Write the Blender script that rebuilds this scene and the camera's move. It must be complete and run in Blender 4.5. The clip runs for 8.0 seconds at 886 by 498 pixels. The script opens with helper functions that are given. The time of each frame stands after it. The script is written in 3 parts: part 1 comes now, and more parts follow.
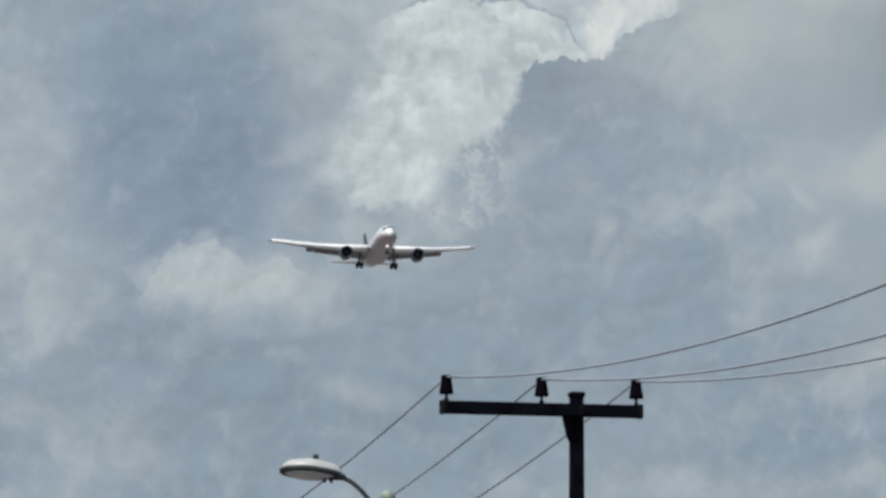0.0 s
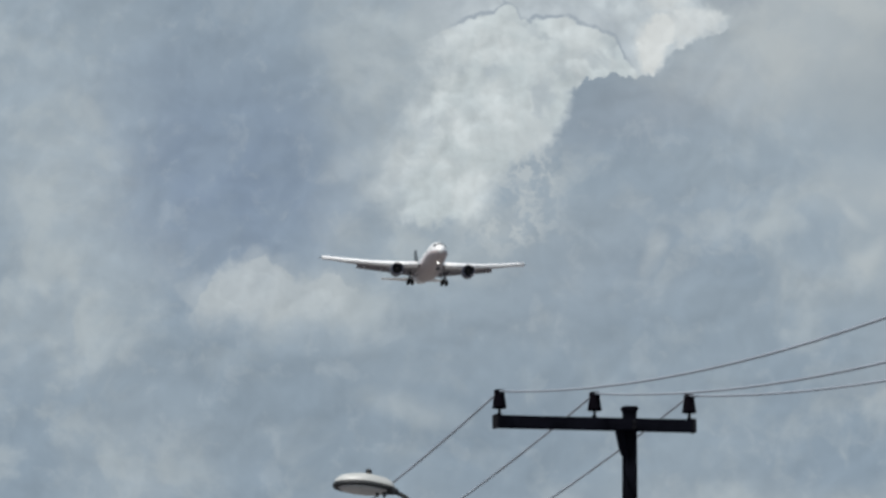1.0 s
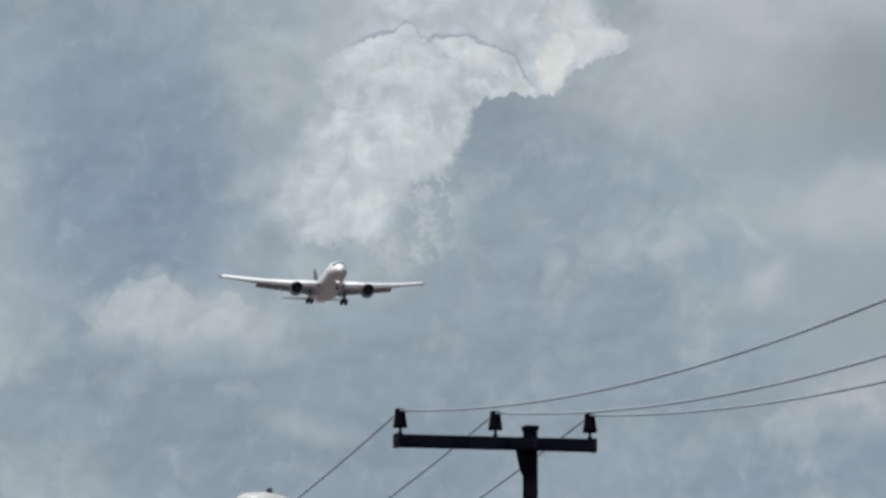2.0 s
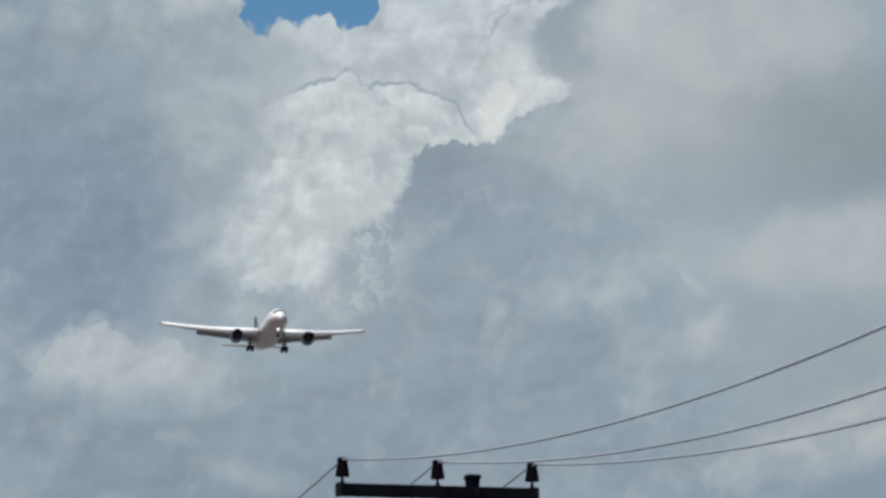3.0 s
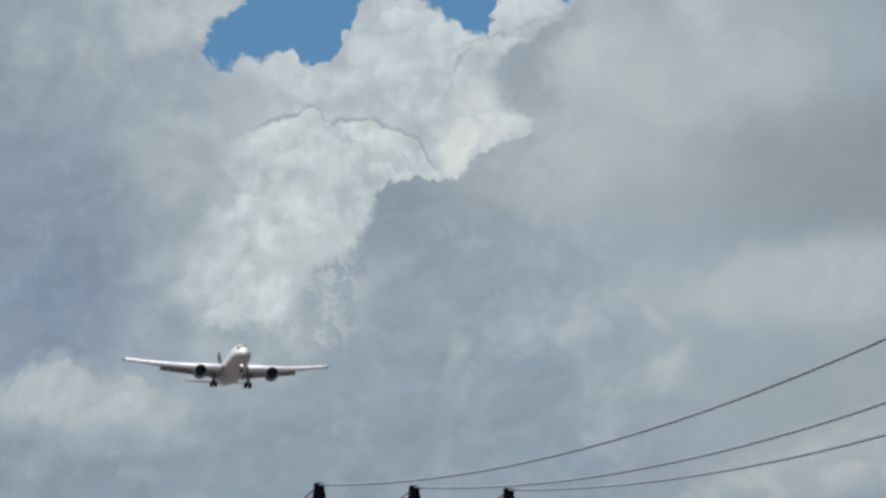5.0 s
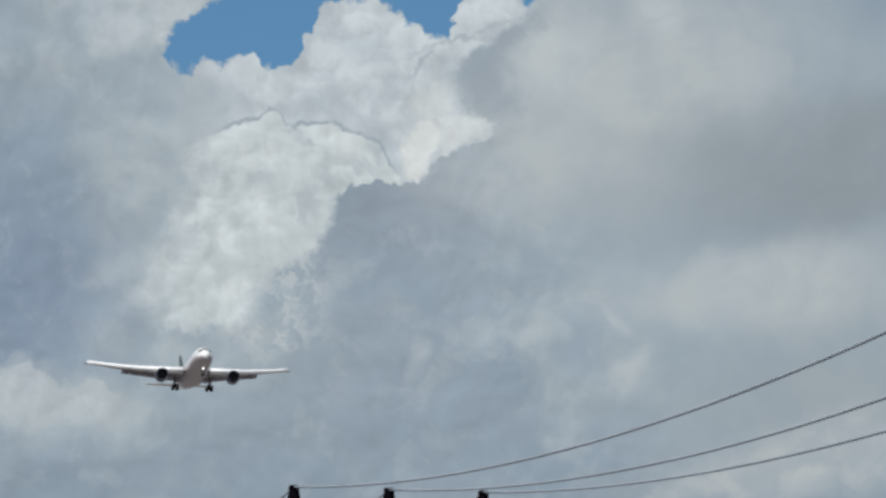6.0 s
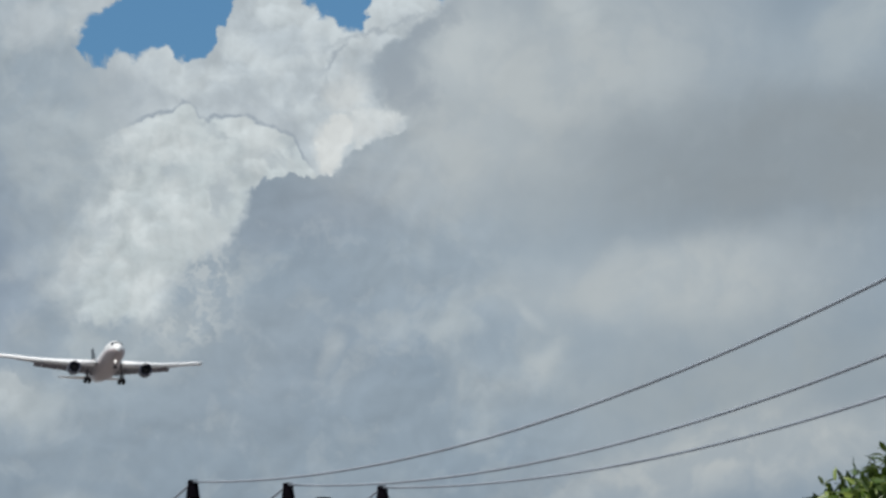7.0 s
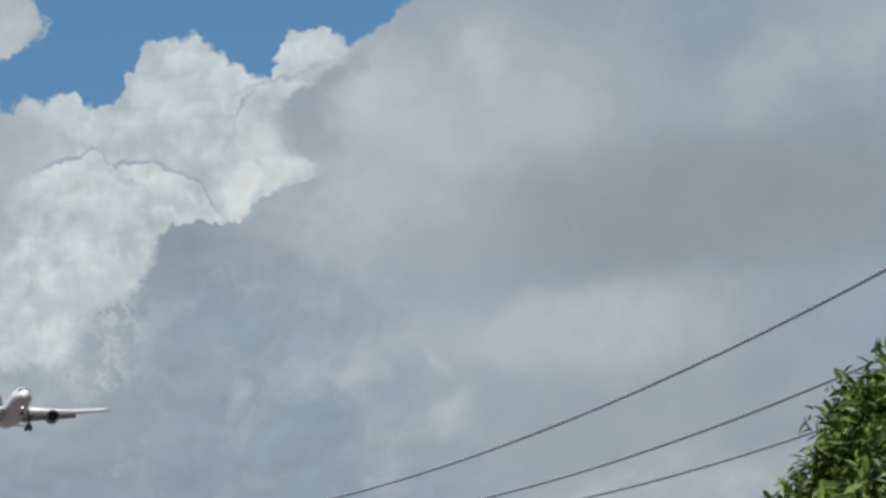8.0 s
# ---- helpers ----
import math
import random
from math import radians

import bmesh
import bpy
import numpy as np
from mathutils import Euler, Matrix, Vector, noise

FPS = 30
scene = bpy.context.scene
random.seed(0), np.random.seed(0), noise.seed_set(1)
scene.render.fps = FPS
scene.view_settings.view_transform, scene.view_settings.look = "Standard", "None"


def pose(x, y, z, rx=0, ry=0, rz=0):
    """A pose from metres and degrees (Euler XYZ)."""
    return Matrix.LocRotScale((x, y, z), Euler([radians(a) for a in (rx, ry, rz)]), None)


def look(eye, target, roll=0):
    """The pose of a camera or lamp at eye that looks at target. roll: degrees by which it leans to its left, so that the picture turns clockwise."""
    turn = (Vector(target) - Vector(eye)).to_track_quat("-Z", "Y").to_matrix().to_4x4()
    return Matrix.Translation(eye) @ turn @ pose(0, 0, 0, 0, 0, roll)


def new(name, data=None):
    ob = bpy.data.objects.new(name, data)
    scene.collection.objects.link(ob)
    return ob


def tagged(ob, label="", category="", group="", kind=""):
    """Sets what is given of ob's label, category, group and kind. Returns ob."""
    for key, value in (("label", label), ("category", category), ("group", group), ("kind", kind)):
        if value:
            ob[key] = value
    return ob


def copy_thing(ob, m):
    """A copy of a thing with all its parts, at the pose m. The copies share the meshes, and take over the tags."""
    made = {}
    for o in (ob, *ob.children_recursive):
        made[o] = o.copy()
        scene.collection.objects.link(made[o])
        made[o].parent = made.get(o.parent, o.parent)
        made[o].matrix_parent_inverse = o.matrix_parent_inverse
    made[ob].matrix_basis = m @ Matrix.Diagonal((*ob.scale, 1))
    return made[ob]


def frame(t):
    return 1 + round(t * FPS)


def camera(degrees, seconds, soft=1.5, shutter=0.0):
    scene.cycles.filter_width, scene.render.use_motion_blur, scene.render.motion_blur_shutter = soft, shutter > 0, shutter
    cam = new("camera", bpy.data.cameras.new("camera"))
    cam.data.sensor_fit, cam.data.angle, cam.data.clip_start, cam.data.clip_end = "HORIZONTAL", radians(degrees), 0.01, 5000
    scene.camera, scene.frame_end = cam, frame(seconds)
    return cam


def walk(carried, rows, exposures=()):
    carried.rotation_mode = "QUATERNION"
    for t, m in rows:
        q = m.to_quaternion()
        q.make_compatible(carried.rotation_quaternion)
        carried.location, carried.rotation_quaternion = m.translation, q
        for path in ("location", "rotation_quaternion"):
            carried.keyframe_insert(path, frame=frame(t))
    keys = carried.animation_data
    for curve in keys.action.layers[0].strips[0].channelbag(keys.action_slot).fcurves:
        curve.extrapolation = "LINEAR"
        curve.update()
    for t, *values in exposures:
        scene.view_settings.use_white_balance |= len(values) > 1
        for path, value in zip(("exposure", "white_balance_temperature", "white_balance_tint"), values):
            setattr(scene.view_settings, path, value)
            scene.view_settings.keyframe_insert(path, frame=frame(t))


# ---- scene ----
# ---------------------------------------------------------------- camera
cam = camera(7.5, 8.0, soft=3.0)
walk(cam, [
    (0.0, pose(0.140, 0, 1.649, 97.051, -0.001, 0.107)),
    (0.5, pose(0.129, 0, 1.651, 97.123, -0.002, 0.298)),
    (1.0, pose(0.113, 0, 1.623, 97.193, -0.004, 0.538)),
    (1.5, pose(0.109, 0, 1.622, 97.451, -0.005, 0.289)),
    (1.7, pose(0.100, 0, 1.624, 97.333, -0.003, -0.018)),
    (2.8, pose(0.090, 0, 1.617, 97.628, -0.002, -0.688)),
    (3.0, pose(0.073, 0, 1.638, 97.759, -0.020, -0.831)),
    (3.5, pose(0.017, 0, 1.608, 98.175, -0.007, -0.853)),
    (4.0, pose(0.015, 0, 1.596, 98.176, -0.012, -1.059)),
    (4.5, pose(-0.000, 0, 1.600, 97.963, -0.033, -1.050)),
    (4.7, pose(-0.026, 0, 1.534, 98.066, -0.000, -1.054)),
    (5.8, pose(-0.233, 0, 1.500, 98.063, 0.037, -1.438)),
    (6.0, pose(-0.243, 0, 1.500, 98.095, 0.037, -1.473)),
    (6.5, pose(-0.133, 0, 1.522, 98.274, 0.001, -1.929)),
    (7.0, pose(-0.088, 0, 1.520, 98.039, 0.009, -2.220)),
    (7.5, pose(-0.039, 0, 1.513, 98.176, 0.006, -2.749)),
    (8.0, pose(0.051, 0, 1.526, 98.437, 0.016, -3.007)),
])

# ---------------------------------------------------------------- sun
SUN_EL, SUN_AZ = 59.0, 215.0      # degrees; azimuth clockwise from +Y
sun = new("sun", bpy.data.lights.new("sun", "SUN"))
sun.data.energy, sun.data.angle, sun.data.color = 4.0, radians(0.6), (1.0, 0.965, 0.92)
_a, _e = radians(SUN_AZ), radians(SUN_EL)
_d = Vector((math.sin(_a) * math.cos(_e), math.cos(_a) * math.cos(_e), math.sin(_e)))
sun.matrix_world = look(_d * 50, (0, 0, 0))

# ---------------------------------------------------------------- sky
world = bpy.data.worlds.new("cloudy_sky")
scene.world = world
world.use_nodes = True
WT = world.node_tree
WT.nodes.clear()


def node(tree, kind):
    return tree.nodes.new(kind)


def feed(tree, socket, value):
    if isinstance(value, bpy.types.NodeSocket):
        tree.links.new(value, socket)
    else:
        socket.default_value = value


def calc(tree, op, a, b=0.0, c=0.0, clamp=False):
    n = node(tree, "ShaderNodeMath")
    n.operation, n.use_clamp = op, clamp
    for s, v in zip(n.inputs, (a, b, c)):
        feed(tree, s, v)
    return n.outputs[0]


def vcalc(tree, op, a, b=(0, 0, 0), scale=None):
    n = node(tree, "ShaderNodeVectorMath")
    n.operation = op
    feed(tree, n.inputs[0], a)
    feed(tree, n.inputs[1], b)
    if scale is not None:
        feed(tree, n.inputs["Scale"], scale)
    return n.outputs["Value"] if op in ("LENGTH", "DOT_PRODUCT") else n.outputs["Vector"]


def ramp(tree, value, a, b, lo=0.0, hi=1.0):
    n = node(tree, "ShaderNodeMapRange")
    n.interpolation_type = "SMOOTHSTEP"
    for s, v in zip(n.inputs, (value, a, b, lo, hi)):
        feed(tree, s, v)
    return n.outputs[0]


def blend(tree, factor, a, b, mode="MIX"):
    n = node(tree, "ShaderNodeMix")
    n.data_type, n.blend_type = "RGBA", mode
    feed(tree, n.inputs["Factor"], factor)
    feed(tree, n.inputs["A"], a)
    feed(tree, n.inputs["B"], b)
    return n.outputs["Result"]


def cloud_noise(tree, vec, scale, detail=4.0, rough=0.55, distortion=0.0):
    n = node(tree, "ShaderNodeTexNoise")
    n.noise_dimensions = "2D"
    feed(tree, n.inputs["Vector"], vec)
    for key, v in (("Scale", scale), ("Detail", detail), ("Roughness", rough), ("Distortion", distortion)):
        n.inputs[key].default_value = v
    return n


def srgb(r, g, b):
    return tuple((c / 255 / 12.92 if c < 10.3 else ((c / 255 + 0.055) / 1.055) ** 2.4) for c in (r, g, b)) + (1.0,)


# The sky's map: x to the right and y up, 2.09 units to a degree, with its origin on the crest of the bright cumulus.
_gen = node(WT, "ShaderNodeTexCoord").outputs["Generated"]
_sep = node(WT, "ShaderNodeSeparateXYZ")
WT.links.new(_gen, _sep.inputs[0])
_az = calc(WT, "ARCTAN2", _sep.outputs[0], _sep.outputs[1])
_el = calc(WT, "ARCSINE", _sep.outputs[2])
_u = calc(WT, "MULTIPLY_ADD", _az, 118.2, -118.2 * radians(0.075))
_v = calc(WT, "MULTIPLY_ADD", _el, 119.6, -119.6 * radians(9.248))
_cmb = node(WT, "ShaderNodeCombineXYZ")
WT.links.new(_u, _cmb.inputs[0])
WT.links.new(_v, _cmb.inputs[1])
SKY = _cmb.outputs[0]


def warped(vec, scale, amount, detail, rough=0.55):
    n = cloud_noise(WT, vec, scale, detail, rough)
    off = vcalc(WT, "SUBTRACT", n.outputs["Color"], (0.5, 0.5, 0.5))
    return vcalc(WT, "ADD", vec, vcalc(WT, "SCALE", off, scale=amount))


SOFT = warped(SKY, 0.45, 1.1, 5.0, 0.52)     # for veils and haze
grain_a = cloud_noise(WT, SOFT, 0.9, 6.0, 0.55).outputs["Fac"]


def billows(vec, scale):
    """Rounded heaps with creases between them, larger and smaller ones."""
    n = node(WT, "ShaderNodeTexVoronoi")
    n.voronoi_dimensions, n.feature, n.normalize = "2D", "SMOOTH_F1", True
    feed(WT, n.inputs["Vector"], vec)
    for key, v in (("Scale", scale), ("Detail", 3.0), ("Roughness", 0.55), ("Lacunarity", 2.1), ("Smoothness", 0.45)):
        n.inputs[key].default_value = v
    return calc(WT, "SUBTRACT", 1.0, n.outputs["Distance"])


_puff = warped(warped(SKY, 0.9, 0.35, 3.0, 0.5), 3.2, 0.16, 6.0, 0.6)
_swell = calc(WT, "SUBTRACT", 0.72, billows(_puff, 2.1))
PUFF = vcalc(WT, "ADD", _puff, vcalc(WT, "SCALE", (0.10, 0.42, 0), scale=_swell))     # for the heaped clouds


def lit(make, vec, toward):
    """How far the heaps of a height field face the sun, from below 0 to above 0."""
    return calc(WT, "SUBTRACT", make(vec), make(vcalc(WT, "ADD", vec, toward)))


heap = lit(lambda v: billows(v, 1.0), PUFF, (-0.09, 0.14, 0))
fluff = lit(lambda v: cloud_noise(WT, v, 0.8, 4.0, 0.5).outputs["Fac"], warped(SKY, 0.6, 0.9, 3.0, 0.5), (-0.10, 0.20, 0))
still = ramp(WT, calc(WT, "MULTIPLY_ADD", _v, 0.5, _u), 2.5, 5.0, 1.0, 0.25)    # the bank beyond the tower is smooth


def lobe(x, y, rx, ry, turn=0.0, soft=0.4, vec=None):
    """1 inside an ellipse of the sky's map, 0 outside, over a soft edge."""
    m = node(WT, "ShaderNodeMapping")
    m.vector_type = "TEXTURE"
    feed(WT, m.inputs["Vector"], vec if vec is not None else SOFT)
    m.inputs["Location"].default_value = (x, y, 0)
    m.inputs["Rotation"].default_value = (0, 0, radians(turn))
    m.inputs["Scale"].default_value = (rx, ry, 1)
    return ramp(WT, vcalc(WT, "LENGTH", m.outputs[0]), 1 + soft, max(0.0, 1 - soft))


def veil(colour, strength, shape, tint, patchy=0.5):
    """Lays a patch of another grey over the cloud so far."""
    f = calc(WT, "MULTIPLY", shape, strength)
    if patchy:
        f = calc(WT, "MULTIPLY", f, ramp(WT, grain_a, 0.36, 0.62, 1 - patchy, 1.0), clamp=True)
    return blend(WT, f, colour, tint)


def relief(colour, amount):
    return vcalc(WT, "SCALE", colour, scale=calc(WT, "ADD", 1.0, amount))


def union(shapes):
    out = shapes[0]
    for s in shapes[1:]:
        out = calc(WT, "MAXIMUM", out, s)
    return out


DIM, DEEP = srgb(135, 150, 163), srgb(123, 140, 162)
PALE, LIGHT, WARM = srgb(172, 182, 187), srgb(186, 194, 197), srgb(181, 188, 190)
SHADE, WARM_DIM = srgb(139, 151, 163), srgb(140, 149, 155)

# the layer of grey cloud
base = blend(WT, ramp(WT, cloud_noise(WT, SKY, 0.16, 3.0).outputs["Fac"], 0.32, 0.68), srgb(137, 153, 167), srgb(153, 167, 178))
sky_col = blend(WT, calc(WT, "MULTIPLY", ramp(WT, grain_a, 0.48, 0.72, 0.0, 0.6), still), base, PALE)
sky_col = veil(sky_col, 0.85, lobe(-4.9, -2.7, 2.1, 2.1, 20, 0.7), DEEP, 0.25)
sky_col = veil(sky_col, 0.5, lobe(-3.6, -1.0, 2.5, 1.6, 0, 0.8), DIM, 0.3)
sky_col = veil(sky_col, 0.5, lobe(-7.4, 1.0, 2.2, 1.3, 0, 0.8), DIM, 0.3)
sky_col = veil(sky_col, 0.6, lobe(-4.8, -6.9, 2.4, 1.0, 0, 0.8), DIM, 0.3)
sky_col = veil(sky_col, 0.5, lobe(-0.5, -6.0, 2.6, 1.0, 0, 0.8), DIM, 0.3)
sky_col = veil(sky_col, 0.45, lobe(3.5, -6.6, 3.0, 1.2, 0, 0.8), DIM, 0.3)
sky_col = veil(sky_col, 0.55, lobe(-2.0, -7.7, 4.5, 1.5, 0, 0.8), DIM, 0.2)
sky_col = veil(sky_col, 0.75, lobe(-7.8, -5.2, 1.2, 1.2, 0, 0.5), PALE, 0.6)
sky_col = veil(sky_col, 0.7, lobe(-7.9, -2.9, 0.9, 1.3, 0, 0.7), PALE, 0.6)
sky_col = veil(sky_col, 0.5, lobe(-6.5, -8.0, 1.5, 0.8, 0, 0.8), PALE, 0.7)
sky_col = veil(sky_col, 0.40, union([lobe(-4.4, -5.05, 1.2, 0.45, 0, 0.35, PUFF), lobe(-4.35, -4.65, 0.45, 0.3, 0, 0.4, PUFF), lobe(-3.7, -5.0, 0.7, 0.35, 0, 0.5, PUFF)]), LIGHT, 0.45)
sky_col = veil(sky_col, 0.6, lobe(-2.9, -5.35, 1.2, 0.5, 0, 0.8), PALE, 0.6)
sky_col = veil(sky_col, 0.6, lobe(-0.9, -4.2, 1.9, 0.5, 8, 0.8), PALE, 0.6)
sky_col = veil(sky_col, 0.6, lobe(-3.1, -2.8, 0.30, 0.22, 0, 0.9), LIGHT, 0.5)
sky_col = veil(sky_col, 0.55, lobe(-1.9, -7.1, 0.9, 0.25, -8, 0.9), PALE, 0.3)
sky_col = veil(sky_col, 0.5, lobe(-3.4, 1.7, 2.2, 1.4, 0, 0.7), PALE, 0.5)
sky_col = veil(sky_col, 0.7, lobe(-2.0, -0.6, 1.2, 1.6, 0, 0.8), PALE, 0.5)
sky_col = veil(sky_col, 0.8, lobe(2.1, -1.75, 1.7, 0.8, 8, 0.7), SHADE, 0.15)
sky_col = veil(sky_col, 0.3, lobe(1.6, -4.4, 2.2, 1.0, 20, 0.8), SHADE, 0.3)
sky_col = veil(sky_col, 0.55, lobe(2.43, -4.25, 0.15, 0.24, 8, 0.9), LIGHT, 0.4)
sky_col = veil(sky_col, 0.35, lobe(4.0, -2.6, 0.16, 0.26, 0, 0.9), PALE, 0.3)
sky_col = veil(sky_col, 0.6, lobe(-2.3, -2.2, 0.9, 1.6, -15, 0.8), PALE, 0.5)
# a ring of thin wisps
_ring = calc(WT, "SUBTRACT", lobe(5.5, -4.2, 1.2, 1.1, 0, 0.30), lobe(5.5, -4.1, 0.75, 0.7, 0, 0.6), clamp=True)
sky_col = veil(sky_col, 0.8, _ring, PALE, 0.6)
sky_col = veil(sky_col, 0.6, lobe(6.1, -4.8, 0.45, 0.2, 50, 0.9), LIGHT, 0.5)
sky_col = veil(sky_col, 0.5, lobe(5.95, -3.75, 0.30, 0.10, -50, 0.9), LIGHT, 0.3)
# the warm bank
sky_col = veil(sky_col, 0.85, lobe(6.0, 0.3, 3.2, 1.7, 15, 0.7), WARM, 0.25)
sky_col = veil(sky_col, 0.8, lobe(4.75, 1.05, 0.9, 0.6, 30, 0.7), LIGHT, 0.3)
sky_col = veil(sky_col, 0.4, lobe(4.6, -1.3, 0.8, 0.5, 25, 0.9), WARM, 0.3)
sky_col = veil(sky_col, 0.85, lobe(11.2, -0.9, 4.0, 1.35, 6, 0.6), WARM_DIM, 0.1)
sky_col = veil(sky_col, 0.15, lobe(7.0, -1.2, 2.0, 0.8, 15, 0.8), WARM_DIM, 0.2)
sky_col = veil(sky_col, 0.85, lobe(8.9, -3.1, 2.8, 0.7, 4, 0.7), WARM, 0.3)
sky_col = veil(sky_col, 0.7, lobe(12.8, 1.9, 2.0, 0.7, 25, 0.8), PALE, 0.4)
sky_col = veil(sky_col, 0.75, union([lobe(6.75, 1.95, 0.35, 0.20, -25, 0.7, PUFF), lobe(6.95, 1.6, 0.30, 0.18, 35, 0.8, PUFF)]), LIGHT, 0.3)
sky_col = veil(sky_col, 0.5, lobe(6.9, 2.0, 0.8, 0.5, 0, 0.8), PALE, 0.4)
sky_col = veil(sky_col, 0.65, lobe(10.6, -4.9, 3.6, 1.2, 4, 0.7), srgb(157, 166, 170), 0.3)
sky_col = veil(sky_col, 0.85, lobe(9.5, -6.2, 3.0, 0.65, 8, 0.7), srgb(184, 190, 191), 0.5)
sky_col = veil(sky_col, 0.5, lobe(11.7, -5.2, 0.9, 0.30, 20, 0.8), DIM, 0.3)
sky_col = veil(sky_col, 0.6, lobe(5.0, -8.9, 3.5, 0.5, 0, 0.8), PALE, 0.4)
# small torn tufts
tuft = ramp(WT, cloud_noise(WT, PUFF, 1.5, 6.0, 0.6).outputs["Fac"], 0.54, 0.70, 0.0, 0.17)
sky_col = blend(WT, calc(WT, "MULTIPLY", tuft, still), sky_col, srgb(180, 189, 194))
cover = relief(sky_col, calc(WT, "MULTIPLY", calc(WT, "MULTIPLY", fluff, still), 0.45))

# the blue gap
nishita = node(WT, "ShaderNodeTexSky")
nishita.sky_type, nishita.sun_disc = "NISHITA", False
nishita.sun_elevation, nishita.sun_rotation = radians(SUN_EL), radians(SUN_AZ)
blue = blend(WT, 1.0, vcalc(WT, "SCALE", nishita.outputs[0], scale=0.10), (0.38, 0.62, 0.80, 1.0), "MULTIPLY")


def outline(along, points):
    """A broken line through (along, across) points of the sky's map: gives its across for any along."""
    a0, a1 = points[0][0], points[-1][0]
    lo, hi = min(p[1] for p in points), max(p[1] for p in points)
    n = node(WT, "ShaderNodeValToRGB")
    feed(WT, n.inputs[0], calc(WT, "MULTIPLY_ADD", along, 1 / (a1 - a0), -a0 / (a1 - a0)))
    stops = n.color_ramp.elements
    while len(stops) < len(points):
        stops.new(0.5)
    for stop, (a, v) in zip(stops, points):
        stop.position = (a - a0) / (a1 - a0)
    for stop, (a, v) in zip(stops, points):
        g = (v - lo) / (hi - lo)
        stop.color = (g, g, g, 1)
    return calc(WT, "MULTIPLY_ADD", n.outputs["Color"], hi - lo, lo)


def split(vec):
    n = node(WT, "ShaderNodeSeparateXYZ")
    WT.links.new(vec, n.inputs[0])
    return n.outputs[0], n.outputs[1]


def past(value, line, soft):
    """1 where value lies beyond the line, 0 before it, over a soft edge."""
    return ramp(WT, calc(WT, "DIVIDE", calc(WT, "SUBTRACT", value, line), soft), -1.0, 1.0)


def both(*masks):
    out = masks[0]
    for m in masks[1:]:
        out = calc(WT, "MULTIPLY", out, m)
    return out


def inverse(mask):
    return calc(WT, "SUBTRACT", 1.0, mask)


# small scallops for crisp edges, larger tatters for soft ones
_scallop = vcalc(WT, "SCALE", (0.05, 0.34, 0), scale=calc(WT, "SUBTRACT", 0.72, billows(warped(SKY, 2.4, 0.20, 3.0, 0.5), 3.4)))
CRISP = vcalc(WT, "ADD", warped(warped(SKY, 1.7, 0.26, 2.0, 0.5), 5.5, 0.22, 6.0, 0.64), _scallop)
cu, cv = split(CRISP)
TORN = warped(warped(SKY, 1.1, 0.60, 3.0, 0.5), 3.6, 0.50, 6.0, 0.66)
tu, tv = split(TORN)

# the blue gap, between the tower's crest and the torn edge of the cloud beside it
crest = outline(cu, [
    (-2.2, 0.55), (-1.55, 0.67), (-1.45, 0.88), (-1.31, 0.97), (-1.11, 0.86), (-1.0, 0.70), (-0.85, 0.93), (-0.66, 1.04), (-0.46, 1.01),
    (-0.30, 0.86), (-0.07, 0.76), (0.20, 0.88), (0.33, 1.12), (0.38, 1.32), (0.57, 1.47), (0.67, 1.77), (0.82, 1.97),
    (1.10, 2.0), (1.40, 1.94), (1.66, 2.12), (1.86, 1.87), (2.26, 1.62), (2.60, 1.42), (3.04, 1.33), (3.10, 1.68),
    (3.22, 2.04), (3.50, 2.20), (3.90, 2.22), (4.44, 1.85), (4.8, 2.18), (5.5, 2.70), (7.5, 6.0)])
brink = outline(tv, [
    (0.3, -2.3), (0.55, -2.0), (0.75, -1.92), (0.98, -2.12), (1.28, -1.95), (1.60, -1.72), (1.86, -1.42), (2.03, -1.12), (2.2, -1.02),
    (2.4, -1.2), (2.8, -1.35), (3.6, -1.2), (5.0, -1.6)])
mottle = cloud_noise(WT, TORN, 1.7, 5.0, 0.55).outputs["Fac"]
puffs = calc(WT, "MULTIPLY_ADD", heap, 0.75, calc(WT, "MULTIPLY_ADD", mottle, 0.28, -0.14))
above = past(cv, crest, ramp(WT, mottle, 0.42, 0.62, 0.03, 0.11))
gap = both(above, past(tu, brink, 0.09), past(tv, 0.66, 0.16), ramp(WT, _v, 4.5, 6.0, 1.0, 0.0))
sky_col = blend(WT, gap, cover, blue)
# brighter tatters along the brink
torn = both(inverse(gap), union([lobe(-1.75, 2.0, 0.7, 0.40, 40, 0.6, TORN), lobe(-2.9, 1.4, 0.55, 0.40, 0, 0.7, TORN), lobe(-2.6, 2.5, 1.1, 0.6, 20, 0.7, TORN), lobe(-2.1, 1.45, 0.3, 0.25, 0, 0.7, TORN)]))
sky_col = blend(WT, calc(WT, "MULTIPLY", torn, 0.62), sky_col, relief(srgb(190, 198, 202)[:3], calc(WT, "MULTIPLY", heap, 0.7)))

